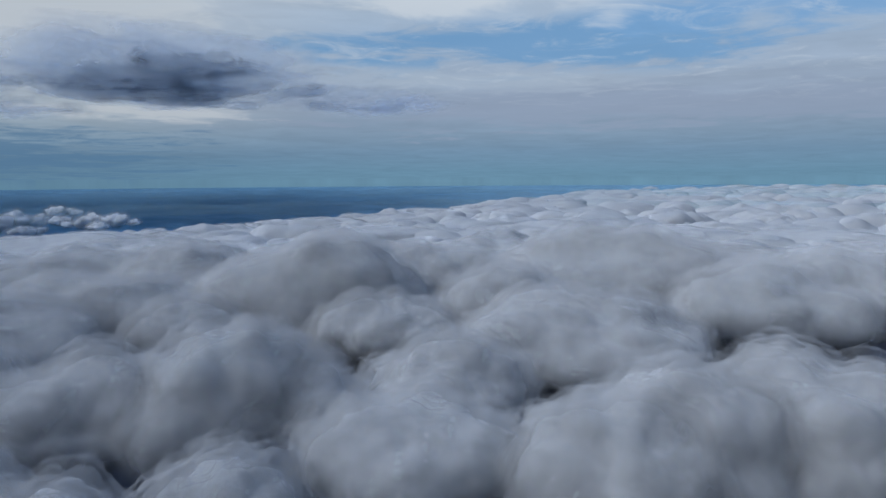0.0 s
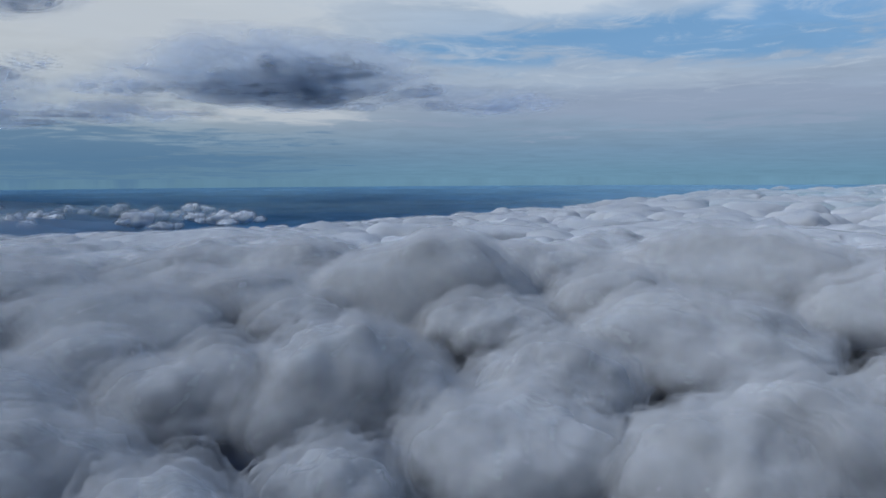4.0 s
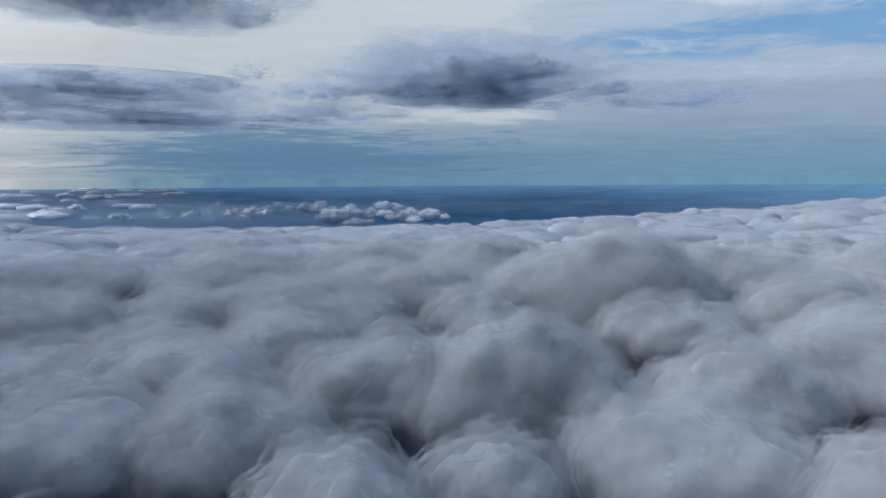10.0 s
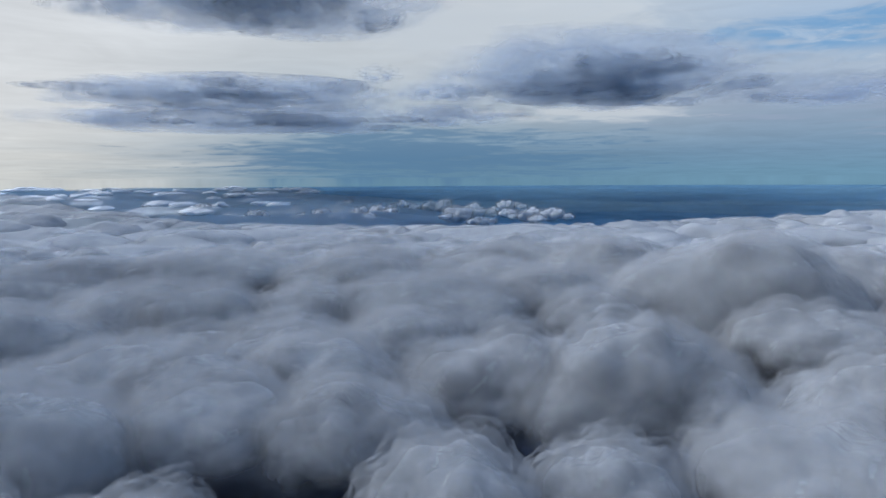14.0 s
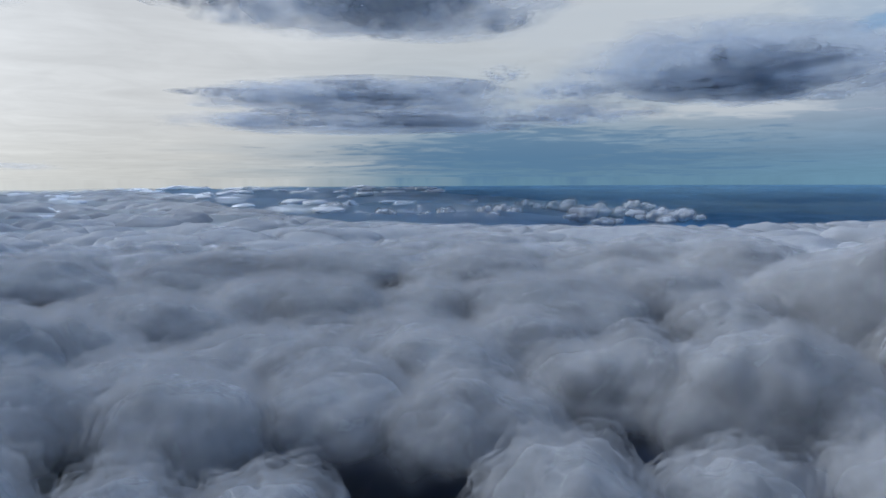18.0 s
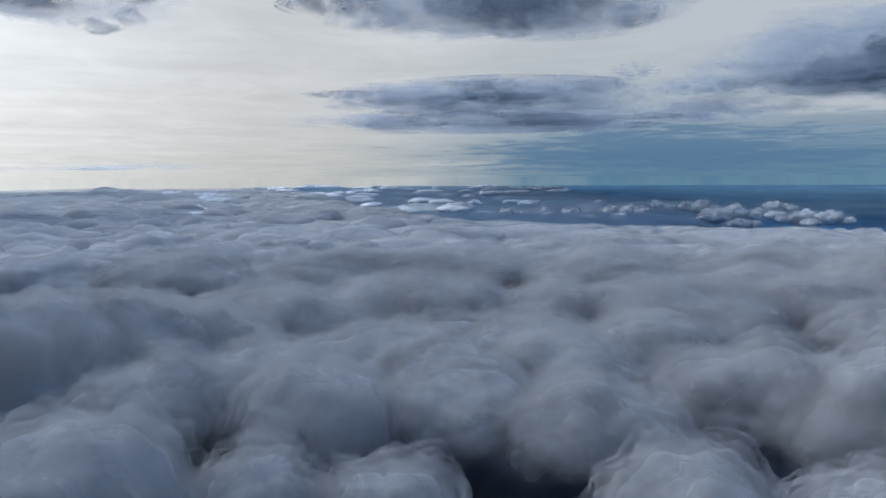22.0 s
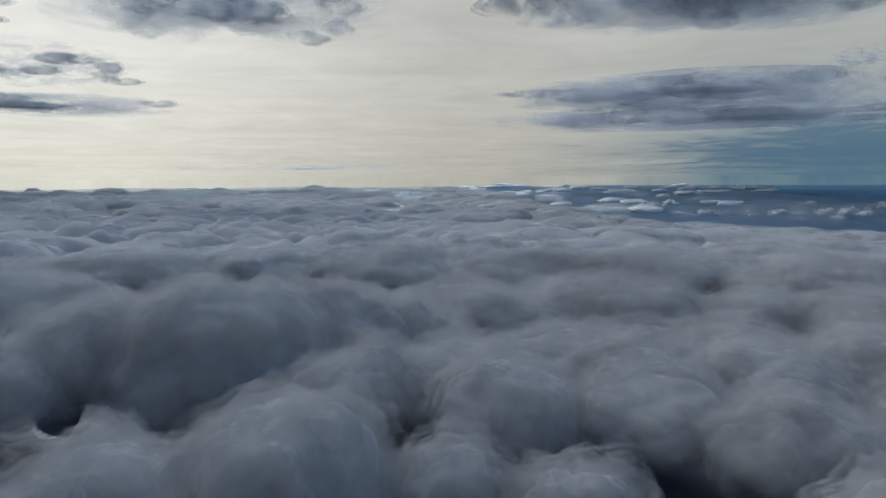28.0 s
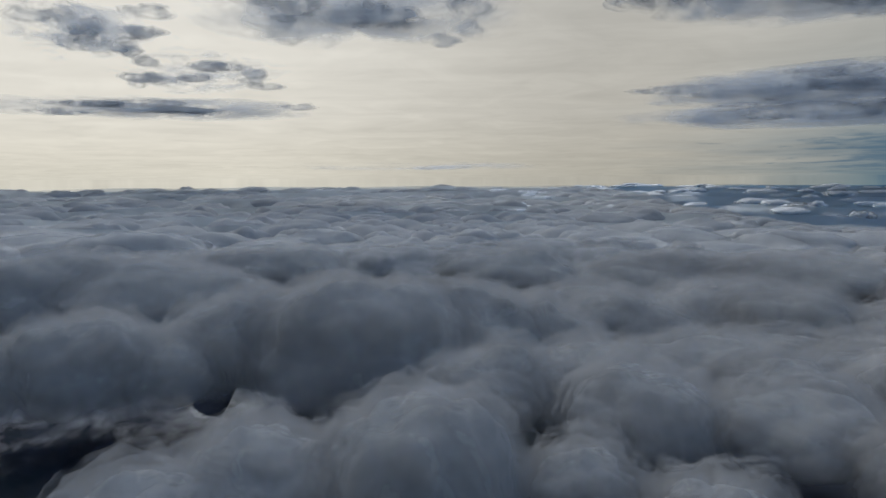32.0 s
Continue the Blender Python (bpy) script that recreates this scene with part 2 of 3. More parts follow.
def lobed(ways, rng, count, low, high, push, base, sharp=16.0):
    """How far the hull of many round lobes reaches along each way."""
    c = rng.normal(size=(count, 3))
    c[:, 2] = np.abs(c[:, 2]) * 0.9 - 0.15
    c /= np.linalg.norm(c, axis=1)[:, None]
    r = rng.uniform(low, high, count)
    out = np.full(len(ways), base, dtype=float)
    total = np.exp(sharp * out)
    for k in range(count):
        dot = ways @ (c[k] * push)
        disc = r[k] ** 2 - push ** 2 + dot ** 2
        reach = np.maximum(base, np.where((disc > 0) & (dot > 0), dot + np.sqrt(np.maximum(disc, 0)), base))
        total += np.exp(sharp * reach) - np.exp(sharp * base)
    return np.log(total) / sharp


def cloud_shape(ways, seed, fine, power=1.0):
    rng = np.random.default_rng(seed)
    crown = np.clip(0.45 + 0.9 * ways[:, 2], 0.2, 1.0)   # smooth flanks, knobbly crown
    r = lobed(ways, rng, 20, 0.36, 0.56, 0.58, 0.80, 10)
    r2 = lobed(ways, rng, 46, 0.19, 0.35, 0.80, 0.90, 16)
    out = (1 + 0.8 * (r - 1)) * (1 + 0.6 * crown * (r2 - 1))
    if fine:
        r3 = lobed(ways, rng, 150, 0.07, 0.17, 0.92, 0.95, 34)
        out *= 1 + 0.4 * crown * (r3 - 1)
    return (out / np.percentile(out, 90)) ** power


def in_hole(x, y):
    """Whether a spot of the plan lies over a gap of the cloud sea."""
    az, r = math.degrees(math.atan2(-x, y)), math.hypot(x, y)
    return any(math.hypot(radians(az - a) * d / w, (r - d) / h) < 1.25 for a, d, w, h in HOLES)


def rough(ways, body, seed, most):
    """Small puffs all over a hull."""
    shift = Vector((seed * 3.7, seed * 1.9, 0))
    bump = [noise.fractal(Vector(p) / 10.0 + shift, 0.7, 2.1, 3) for p in body]
    return body + ways * (most * np.array(bump))[:, None]


VEIL_NAMES = ("inner_veil", "middle_veil", "outer_veil", "wisp_veil")


def billow(az, dist, wide, deep, tall, seed, base=66.0):
    """One billow of the cloud sea, with fuzz of thin vapour round it. az in degrees to the left of the start view."""
    level, veils, gap = (6, 4, 2.1) if dist < 420 else (5, 4, 2.4) if dist < 700 else (5, 2, 2.4) if dist < 900 else (4, 1, 2.5)
    ways, tri = DOMES[level]
    a = radians(az)
    wide *= 1.15 if dist > 330 else 1.0
    ob = link_mesh("billow", rough(ways, hull(ways, cloud_shape(ways, seed, level > 4), wide, deep, tall), seed, 1.3), tri, CLOUD)
    ob.matrix_basis = pose(-math.sin(a) * dist, math.cos(a) * dist, base, 0, 0, az)
    tagged(ob, "soft grey-white rounded billow rising from the cloud sea", "cloud", "billows of the cloud sea")
    ways, tri = DOMES[max(4, level - 1)]
    body = hull(ways, cloud_shape(ways, seed, level > 4), wide, deep, tall)
    rng = np.random.default_rng(seed + 7)
    for k in range(veils):
        sway = np.sin(ways @ rng.normal(0, 6, 3) + k) + np.sin(ways @ rng.normal(0, 13, 3) + 2 * k)
        off = gap * (k + 0.6 + 0.35 * sway)
        link_mesh(VEIL_NAMES[k], rough(ways, body + ways * off[:, None], seed, 1.3 + 0.6 * k), tri, VEILS[k + (0 if veils > 2 else 1)], ob)


def puff(az, dist, z, wide, deep, tall, seed):
    ways, tri = BALLS[4]
    body = hull(ways, cloud_shape(ways, seed, True, 2.3), wide, deep, tall, 0.0)
    ob = link_mesh("small_cloud", body, tri, WHITE)
    a = radians(az)
    ob.matrix_basis = pose(-math.sin(a) * dist, math.cos(a) * dist, z, 0, 0, az)
    tagged(ob, "small ragged white cloud adrift over the blue plain", "cloud", "small clouds over the plain")
    for k in range(2):
        link_mesh(VEIL_NAMES[k], body * (1.07 + 0.07 * k) + ways * (1.5 * k + 1.5), tri, LOOSE[k], ob)


def tuft(az, dist, z, wide, deep, tall, seed):
    """A small cloud adrift, with two or three scraps beside it."""
    rng = np.random.default_rng(seed)
    puff(az, dist, z, wide * 0.62, deep * 0.62, tall * 0.8, seed)
    for k in range(3):
        grow = rng.uniform(0.25, 0.5)
        off = math.degrees(wide * rng.uniform(0.5, 1.6) * rng.choice((-1, 1)) / dist)
        puff(az + off, dist * rng.uniform(0.95, 1.06), z + tall * rng.uniform(-0.35, 0.1), wide * grow, deep * grow, tall * grow, seed * 5 + k)


def hull(ways, reach, wide, deep, tall, flare=0.12):
    """A lobed shape scaled so that its crown and flanks reach the given sizes."""
    body = ways * reach[:, None]
    body /= (np.percentile(np.abs(body[:, 0]), 98), np.percentile(np.abs(body[:, 1]), 98), body[:, 2].max())
    body *= (wide, deep, tall)
    if flare:
        body[:, :2] *= (1 + flare * np.clip(1 - body[:, 2] / tall, 0, 1.5) ** 1.5)[:, None]
    return body


# ---- the cloud sea ----
def domes(x, y, size, seed, lo=0.35):
    """Height 0..1 of crowded round heaps on a loose grid of the given size."""
    i, j = np.floor(x / size), np.floor(y / size)
    out = np.zeros_like(x)
    for di in (-1, 0, 1):
        for dj in (-1, 0, 1):
            a, b = i + di, j + dj
            h = np.sin(a * 127.1 + b * 311.7 + seed * 74.7) * 43758.5453
            u = h - np.floor(h)
            h = np.sin(a * 269.5 + b * 183.3 + seed * 19.3) * 43758.5453
            v = h - np.floor(h)
            h = np.sin(a * 419.2 + b * 371.9 + seed * 51.1) * 43758.5453
            w = h - np.floor(h)
            r = size * (0.55 + 0.4 * w)
            d2 = ((x - (a + 0.15 + 0.7 * u) * size) ** 2 + (y - (b + 0.15 + 0.7 * v) * size) ** 2) / r ** 2
            out = np.maximum(out, (lo + (1 - lo) * w) * np.sqrt(np.maximum(0, 1 - d2)))
    return out


EDGE_AZ = (-180, -16, -8, 0, 8, 18, 30, 45, 54, 59, 63, 68, 180)
EDGE_R = (4850, 4850, 2900, 1900, 1500, 1240, 1120, 1180, 1330, 1700, 2700, 4850, 4850)
HOLES = []


def hole(az, dist, wide, deep):
    HOLES.append((az, dist, wide, deep))


def deck_height(az, r):
    a = np.radians(az)
    x, y = -np.sin(a) * r, np.cos(a) * r
    wx = x + 9 * np.sin(y / 31) + 5 * np.sin(y / 13 + x / 17)
    wy = y + 9 * np.sin(x / 27) + 5 * np.sin(x / 11 - y / 19)
    big = domes(wx, wy, 190, 3, 0.2)
    mid = domes(wx, wy, 84, 5)
    small = domes(wx, wy, 34, 9)
    huge = domes(wx, wy, 330, 2, 0.1)
    rise = np.interp(r, (0, 200, 350, 550, 1000, 2200, 4850), (-26, -11, 6, 28, 36, 18, 36))
    far = np.interp(r, (400, 1500), (0, 1))
    z = rise + 10 * far * huge + (11 + 22 * far) * big + (11 + 3 * far) * mid + 4 * small * (0.4 + mid)
    edge = np.interp(az, EDGE_AZ, EDGE_R) * (1 + 0.05 * np.sin(az * 1.3) + 0.03 * np.sin(az * 4.1 + 1))
    z -= 60 * np.clip((r - edge * 0.93) / (edge * 0.10), 0, 1) ** 2
    pit = np.zeros_like(z)
    for haz, hr, hw, hd in HOLES:
        side = np.radians(az - haz) * hr / hw
        along = (r - hr) / hd
        q = np.sqrt(side ** 2 + along ** 2) + 0.3 * (mid - 0.5) + 0.15 * (small - 0.5)
        pit = np.maximum(pit, np.clip((1.5 - q) / 1.1, 0, 1))
    z -= 60 * pit * pit * (3 - 2 * pit)
    return x, y, z


def make_deck():
    az = np.concatenate([np.arange(-46, 126, 0.29), np.arange(126, 314, 2.0)])
    n_r = int(math.log(4850 / 45) / 0.012)
    r = 45 * np.exp(np.linspace(0, math.log(4850 / 45), n_r))
    a, b = np.meshgrid(az, r)
    wrap = np.where(a > 180, a - 360, a)
    x, y, z = deck_height(wrap, b)
    n = len(az)
    i = np.arange(n_r - 1)[:, None] * n
    j = np.arange(n)[None, :]
    k = (j + 1) % n
    quads = np.stack([i + j, i + n + j, i + n + k, i + k], -1).reshape(-1, 4)
    zz = z.ravel()
    keep = (zz[quads].max(1) > 12)
    quads = quads[keep]
    verts = np.stack([x.ravel(), y.ravel(), zz], -1)
    used = np.unique(quads)
    back = np.full(len(verts), -1)
    back[used] = np.arange(len(used))
    deck = link_mesh("cloud_sea", verts[used], back[quads][:, ::-1], DECK)
    tagged(deck, "grey-white sea of low cloud with rounded billows and gaps", "cloud", "", "stuff")
    for lift, mat, reach in ((1.5, LOOSE[0], 1400), (3.0, LOOSE[1], 900)):
        near = quads[(np.hypot(x.ravel(), y.ravel())[quads].max(1) < reach) & (zz[quads].min(1) > 34)]
        used = np.unique(near)
        back[used] = np.arange(len(used))
        v = verts[used].copy()
        v[:, 2] += lift
        link_mesh("vapour_veil", v, back[near][:, ::-1], mat, deck)


hole(15.9, 271, 25, 41)
hole(-7.2, 300, 22, 51)
hole(-19.0, 477, 30, 87)
hole(-26.1, 482, 45, 112)
hole(1.0, 523, 13, 78)
hole(-30.3, 467, 29, 63)
hole(48.5, 627, 39, 74)
hole(50.3, 423, 30, 42)
hole(39.5, 246, 22, 34)
hole(32.7, 265, 19, 20)
hole(71.1, 236, 27, 27)
hole(45.6, 226, 42, 30)
hole(63.6, 227, 21, 20)
hole(67.5, 268, 42, 24)
hole(83.3, 327, 20, 41)
hole(101.4, 291, 61, 42)
hole(110.5, 289, 45, 65)
hole(80.5, 329, 31, 24)
hole(98.6, 451, 12, 40)
hole(104.2, 564, 41, 68)
hole(68.1, 225, 29, 27)
hole(55.5, 245, 53, 38)
make_deck()


def make_hollow_haze():
    """Flat blue sheet added in the hollows between the billows to tint the dark gaps navy."""
    r = 20 * np.exp(np.linspace(0, math.log(1100 / 20), 60))
    az = np.arange(-60, 140, 2.0)
    a, b = np.meshgrid(np.radians(az), r)
    x, y = -np.sin(a) * b, np.cos(a) * b
    n = len(az)
    i, j = np.arange(len(r) - 1)[:, None] * n, np.arange(n - 1)[None, :]
    quads = np.stack([i + j, i + n + j, i + n + j + 1, i + j + 1], -1).reshape(-1, 4)[:, ::-1]
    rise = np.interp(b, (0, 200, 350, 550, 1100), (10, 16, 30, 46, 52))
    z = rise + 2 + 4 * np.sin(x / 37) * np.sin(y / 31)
    ob = link_mesh("hollow_haze", np.stack([x, y, z], -1).reshape(-1, 3), quads, HOLLOW_HAZE)
    tagged(ob, "added navy haze sheet tinting the gaps between the billows", "mist", "", "stuff")


make_hollow_haze()


def haze_sheet(dist, top, start, end, mat, label):
    az = np.arange(start, end, 1.0)
    n = len(az)
    full = np.clip((az - start) / 14, 0, 1) * np.clip((end - az) / 14, 0, 1)
    az = np.radians(az)
    up = np.linspace(0, 1, 5)
    rr = dist * (1 + 0.03 * np.sin(az * 7 + dist)) + 90 * up[:, None] ** 2
    x, y = -np.sin(az) * rr, np.cos(az) * rr
    z = 30 + (top - 30) * up[:, None] * full + (3 + 2 * np.sin(az * 47)) * np.sin(az * 31 + dist)
    i, j = np.arange(4)[:, None] * n, np.arange(n - 1)[None, :]
    quads = np.stack([i + j, i + j + 1, i + n + j + 1, i + n + j], -1).reshape(-1, 4)
    ob = link_mesh("haze_sheet", np.stack([x, y, z], -1).reshape(-1, 3), quads, mat)
    tagged(ob, label, "haze", "banks of far haze", "stuff")


# haze over the far plain as added sheets, one behind the other, paler sunward
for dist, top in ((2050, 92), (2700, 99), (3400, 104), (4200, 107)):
    haze_sheet(dist, top, -50, 62, HAZE, "added sheet of thin blue haze over the far plain")
# the pale sheets also brighten the far clouds on the sun's side
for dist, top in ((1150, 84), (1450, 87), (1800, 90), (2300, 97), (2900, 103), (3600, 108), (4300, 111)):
    haze_sheet(dist, top, 24 + dist / 400, 130, PALE, "added pale haze sheet brightening the far cloud tops")


# ---- the land under and beyond the clouds ----
def make_land():
    r = np.concatenate([[0.0], np.linspace(60, 900, 30)])
    az = np.arange(0, 360, 3.0)
    a, b = np.meshgrid(np.radians(az), r)
    x, y = -np.sin(a) * b, np.cos(a) * b
    z = 2.0 * np.sin(x / 170) * np.sin(y / 140)
    n = len(az)
    i = np.arange(len(r) - 1)[:, None] * n
    j = np.arange(n)[None, :]
    k = (j + 1) % n
    quads = np.stack([i + j, i + n + j, i + n + k, i + k], -1).reshape(-1, 4)
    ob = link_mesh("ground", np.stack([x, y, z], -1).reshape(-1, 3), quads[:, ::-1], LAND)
    tagged(ob, "dark wooded plain deep under the clouds", "ground", "", "structure")
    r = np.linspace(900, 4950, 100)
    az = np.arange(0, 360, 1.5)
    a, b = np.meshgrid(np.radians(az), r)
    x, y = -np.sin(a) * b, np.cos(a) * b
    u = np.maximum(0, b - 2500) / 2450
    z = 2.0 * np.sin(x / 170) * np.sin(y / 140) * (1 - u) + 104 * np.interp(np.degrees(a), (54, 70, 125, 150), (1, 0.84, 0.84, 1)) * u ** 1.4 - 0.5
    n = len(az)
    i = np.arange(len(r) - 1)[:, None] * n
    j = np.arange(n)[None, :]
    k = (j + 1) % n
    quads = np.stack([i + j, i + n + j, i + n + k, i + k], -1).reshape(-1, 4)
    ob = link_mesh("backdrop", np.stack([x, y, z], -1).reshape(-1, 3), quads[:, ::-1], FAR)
    tagged(ob, "far plain coloured with blue haze, rising to the horizon", "distance", "", "structure")


make_land()


# ---- billows of the cloud sea ----
billow(11.1, 479, 60, 51, 56, 101)
billow(5.1, 406, 34, 29, 26, 102)
billow(-4.1, 432, 37, 32, 39, 103)
billow(-12.2, 529, 76, 64, 55, 104)
billow(-22.5, 489, 58, 49, 38, 105)
billow(-29.2, 573, 58, 49, 37, 106)
billow(-8.9, 381, 54, 46, 32, 107)
billow(19.7, 286, 35, 30, 37, 108)
billow(28.6, 295, 36, 31, 29, 109)
billow(2.1, 284, 31, 26, 29, 110)
billow(4.9, 222, 31, 27, 22, 111)
billow(-16.7, 232, 34, 29, 35, 112)
billow(-25.5, 248, 36, 30, 36, 113)
billow(-11.8, 209, 28, 24, 29, 114)
billow(20.0, 199, 17, 14, 18, 115)
billow(22.3, 894, 90, 76, 27, 116)
billow(28.9, 957, 104, 88, 30, 117)
billow(25.2, 684, 63, 53, 29, 118)
billow(20.6, 619, 41, 35, 38, 119)
billow(29.9, 683, 62, 53, 25, 120)
billow(31.0, 470, 51, 43, 26, 121)
billow(24.8, 481, 36, 31, 31, 122)
billow(21.1, 431, 25, 21, 24, 123)
billow(1.9, 669, 50, 43, 31, 124)
billow(-2.3, 797, 60, 51, 28, 125)
billow(-17.7, 955, 88, 75, 31, 126)
billow(-25.6, 1008, 110, 94, 26, 127)
billow(-29.0, 796, 74, 63, 28, 128)
billow(6.1, 1014, 93, 79, 27, 129)
billow(-7.5, 1089, 100, 85, 29, 130)
billow(43.7, 312, 31, 26, 22, 131)
billow(34.1, 454, 57, 48, 29, 132)
billow(43.9, 450, 36, 30, 24, 133)
billow(53.2, 458, 38, 32, 27, 134)
billow(53.2, 294, 26, 22, 25, 135)
billow(46.4, 366, 24, 21, 18, 136)
billow(52.3, 409, 27, 23, 11, 137)
billow(40.5, 252, 27, 23, 21, 138)
billow(32.9, 188, 20, 17, 21, 139)
billow(28.1, 989, 124, 106, 28, 140)
billow(37.4, 726, 73, 62, 25, 141)
billow(31.7, 715, 45, 38, 25, 142)
billow(25.7, 724, 42, 36, 26, 143)
billow(20.4, 792, 46, 39, 25, 144)
billow(46.7, 1054, 132, 112, 23, 145)
billow(52.6, 1061, 106, 90, 23, 146)
billow(51.3, 694, 81, 69, 25, 147)
billow(40.9, 627, 52, 44, 26, 148)
billow(20.0, 575, 43, 37, 23, 149)
billow(28.2, 576, 38, 33, 24, 150)
billow(14.4, 280, 26, 22, 22, 151)
billow(56.7, 476, 44, 38, 28, 152)
billow(64.4, 424, 30, 26, 26, 153)
billow(73.2, 416, 25, 21, 25, 154)
billow(58.7, 316, 40, 34, 24, 155)
billow(47.5, 393, 23, 20, 16, 156)
billow(67.6, 306, 29, 24, 21, 157)
billow(71.9, 283, 22, 18, 19, 158)
billow(52.2, 261, 29, 24, 20, 159)
billow(42.9, 243, 23, 19, 19, 160)
billow(68.9, 198, 15, 13, 16, 161)
billow(58.1, 182, 15, 13, 16, 162)
billow(61.0, 975, 74, 63, 30, 163)
billow(52.9, 946, 60, 51, 31, 164)
billow(52.1, 701, 89, 75, 23, 165)
billow(61.1, 682, 58, 49, 22, 166)
billow(72.1, 801, 81, 69, 27, 167)
billow(41.2, 866, 88, 74, 28, 168)
billow(68.2, 500, 30, 25, 20, 169)
billow(37.5, 380, 29, 25, 20, 170)
billow(86.9, 339, 50, 42, 48, 171)
billow(96.2, 365, 37, 31, 38, 172)
billow(79.3, 355, 38, 32, 40, 173)
billow(107.3, 356, 33, 28, 34, 174)
billow(111.2, 368, 28, 24, 24, 175)
billow(102.6, 343, 22, 19, 23, 176)
billow(102.5, 549, 70, 59, 36, 177)
billow(109.1, 575, 53, 45, 42, 178)
billow(102.6, 914, 69, 59, 36, 179)
billow(93.1, 670, 57, 48, 30, 180)
billow(89.2, 1001, 59, 50, 27, 181)
billow(82.7, 702, 60, 51, 29, 182)
billow(84.6, 195, 29, 25, 31, 183)
billow(96.4, 202, 26, 22, 22, 184)
billow(106.5, 194, 20, 17, 20, 185)
billow(71.7, 376, 28, 24, 29, 186)
billow(109.1, 1051, 80, 68, 28, 187)
billow(74.0, 655, 50, 43, 28, 188)
billow(76.9, 282, 25, 22, 27, 189)
billow(64.4, 255, 25, 21, 26, 190)


def fill_field(count):
    """Smaller billows that crowd between the large ones, but not over the gaps."""
    rng = np.random.default_rng(19)
    while count:
        az, dist = rng.uniform(-40, 118), 300 * math.exp(rng.uniform(0, 1) * math.log(900 / 300))
        a = radians(az)
        wide = rng.uniform(0.045, 0.10) * dist ** 0.9
        if in_hole(-math.sin(a) * dist, math.cos(a) * dist):
            continue
        count -= 1
        tall = wide * rng.uniform(0.5, 0.8)
        billow(az, dist, wide, wide * 0.85, tall, 2000 + count, np.interp(dist, (300, 550, 900), (58, 68, 76)) + rng.uniform(-6, 5) - tall * 0.4)


fill_field(80)


def far_field(count):
    """The crowd of billows farther out, up to the rim of the cloud sea; those beyond 1 km are one mass."""
    rng = np.random.default_rng(41)
    made, verts, tris, total = 0, [], [], 0
    while made < count:
        az = rng.uniform(-44, 122)
        dist = 640 * math.exp(rng.uniform(0, 1) ** 0.7 * math.log(4700 / 640))
        rim = float(np.interp(az, EDGE_AZ, EDGE_R))
        if dist > rim * 0.96:
            continue
        made += 1
        wide = rng.uniform(30, 72) * (1 + dist / 6000)
        tall = rng.uniform(28, 44)
        deep = wide * rng.uniform(0.6, 0.9)
        top = np.interp(dist, (640, 1500, 3600, 4700), (90, 92, 101, 112)) + rng.uniform(-12, 4)
        if az > 62:
            top += rng.uniform(1, 10) * np.interp(dist, (1000, 2600), (0, 1))
        if dist < 800:
            billow(az, dist, wide, deep, tall, 500 + made, top - tall)
            continue
        ways, tri = DOMES[4 if dist < 1700 else 3]
        body = hull(ways, cloud_shape(ways, 500 + made, True), wide, deep, tall)
        a = radians(az)
        turn = np.array(((math.cos(a), math.sin(a), 0), (-math.sin(a), math.cos(a), 0), (0, 0, 1)))
        verts.append(body @ turn + (-math.sin(a) * dist, math.cos(a) * dist, top - tall))
        tris.append(tri + total)
        total += len(ways)
    bits, bit_t = [], []
    for k in range(90):   # loose scraps where the far sea breaks up
        az, dist = rng.uniform(44, 74), rng.uniform(1800, 4600)
        wide, tall = rng.uniform(22, 48) * (0.6 + dist / 4500), rng.uniform(10, 18)
        ways, tri = BALLS[3]
        a = radians(az)
        turn = np.array(((math.cos(a), math.sin(a), 0), (-math.sin(a), math.cos(a), 0), (0, 0, 1)))
        spot = (-math.sin(a) * dist, math.cos(a) * dist, np.interp(dist, (1800, 4600), (72, 104)) + rng.uniform(-4, 5))
        shape = cloud_shape(ways, 3000 + k, True, 1.9)
        bits.append(hull(ways, shape, wide, wide * 0.8, tall, 0.0) @ turn + spot)
        bit_t.append(tri + k * len(ways))
    scraps = link_mesh("cloud_scraps", np.concatenate(bits), np.concatenate(bit_t), WHITE)
    tagged(scraps, "scattered white scraps where the cloud sea breaks up", "cloud", "", "stuff")
    ob = link_mesh("far_billows", np.concatenate(verts), np.concatenate(tris), FAR_CLOUD)
    tagged(ob, "crowd of distant grey-white billows reaching the horizon", "cloud", "", "stuff")


far_field(1300)


def rim_field():
    """Heaps along the rim where the cloud sea ends over the plain."""
    rng = np.random.default_rng(77)
    az = -14.0
    while az < 66:
        rim = float(np.interp(az, EDGE_AZ, EDGE_R))
        if rim < 3000:
            wide = rng.uniform(34, 66) * (rim / 1300) ** 0.5
            tall = rng.uniform(20, 27)
            billow(az, rim * rng.uniform(0.9, 1.0), wide, wide * 0.9, tall, 900 + int(az * 10), 88 + rng.uniform(-5, 2) - tall)
        az += rng.uniform(1.1, 2.4)


rim_field()


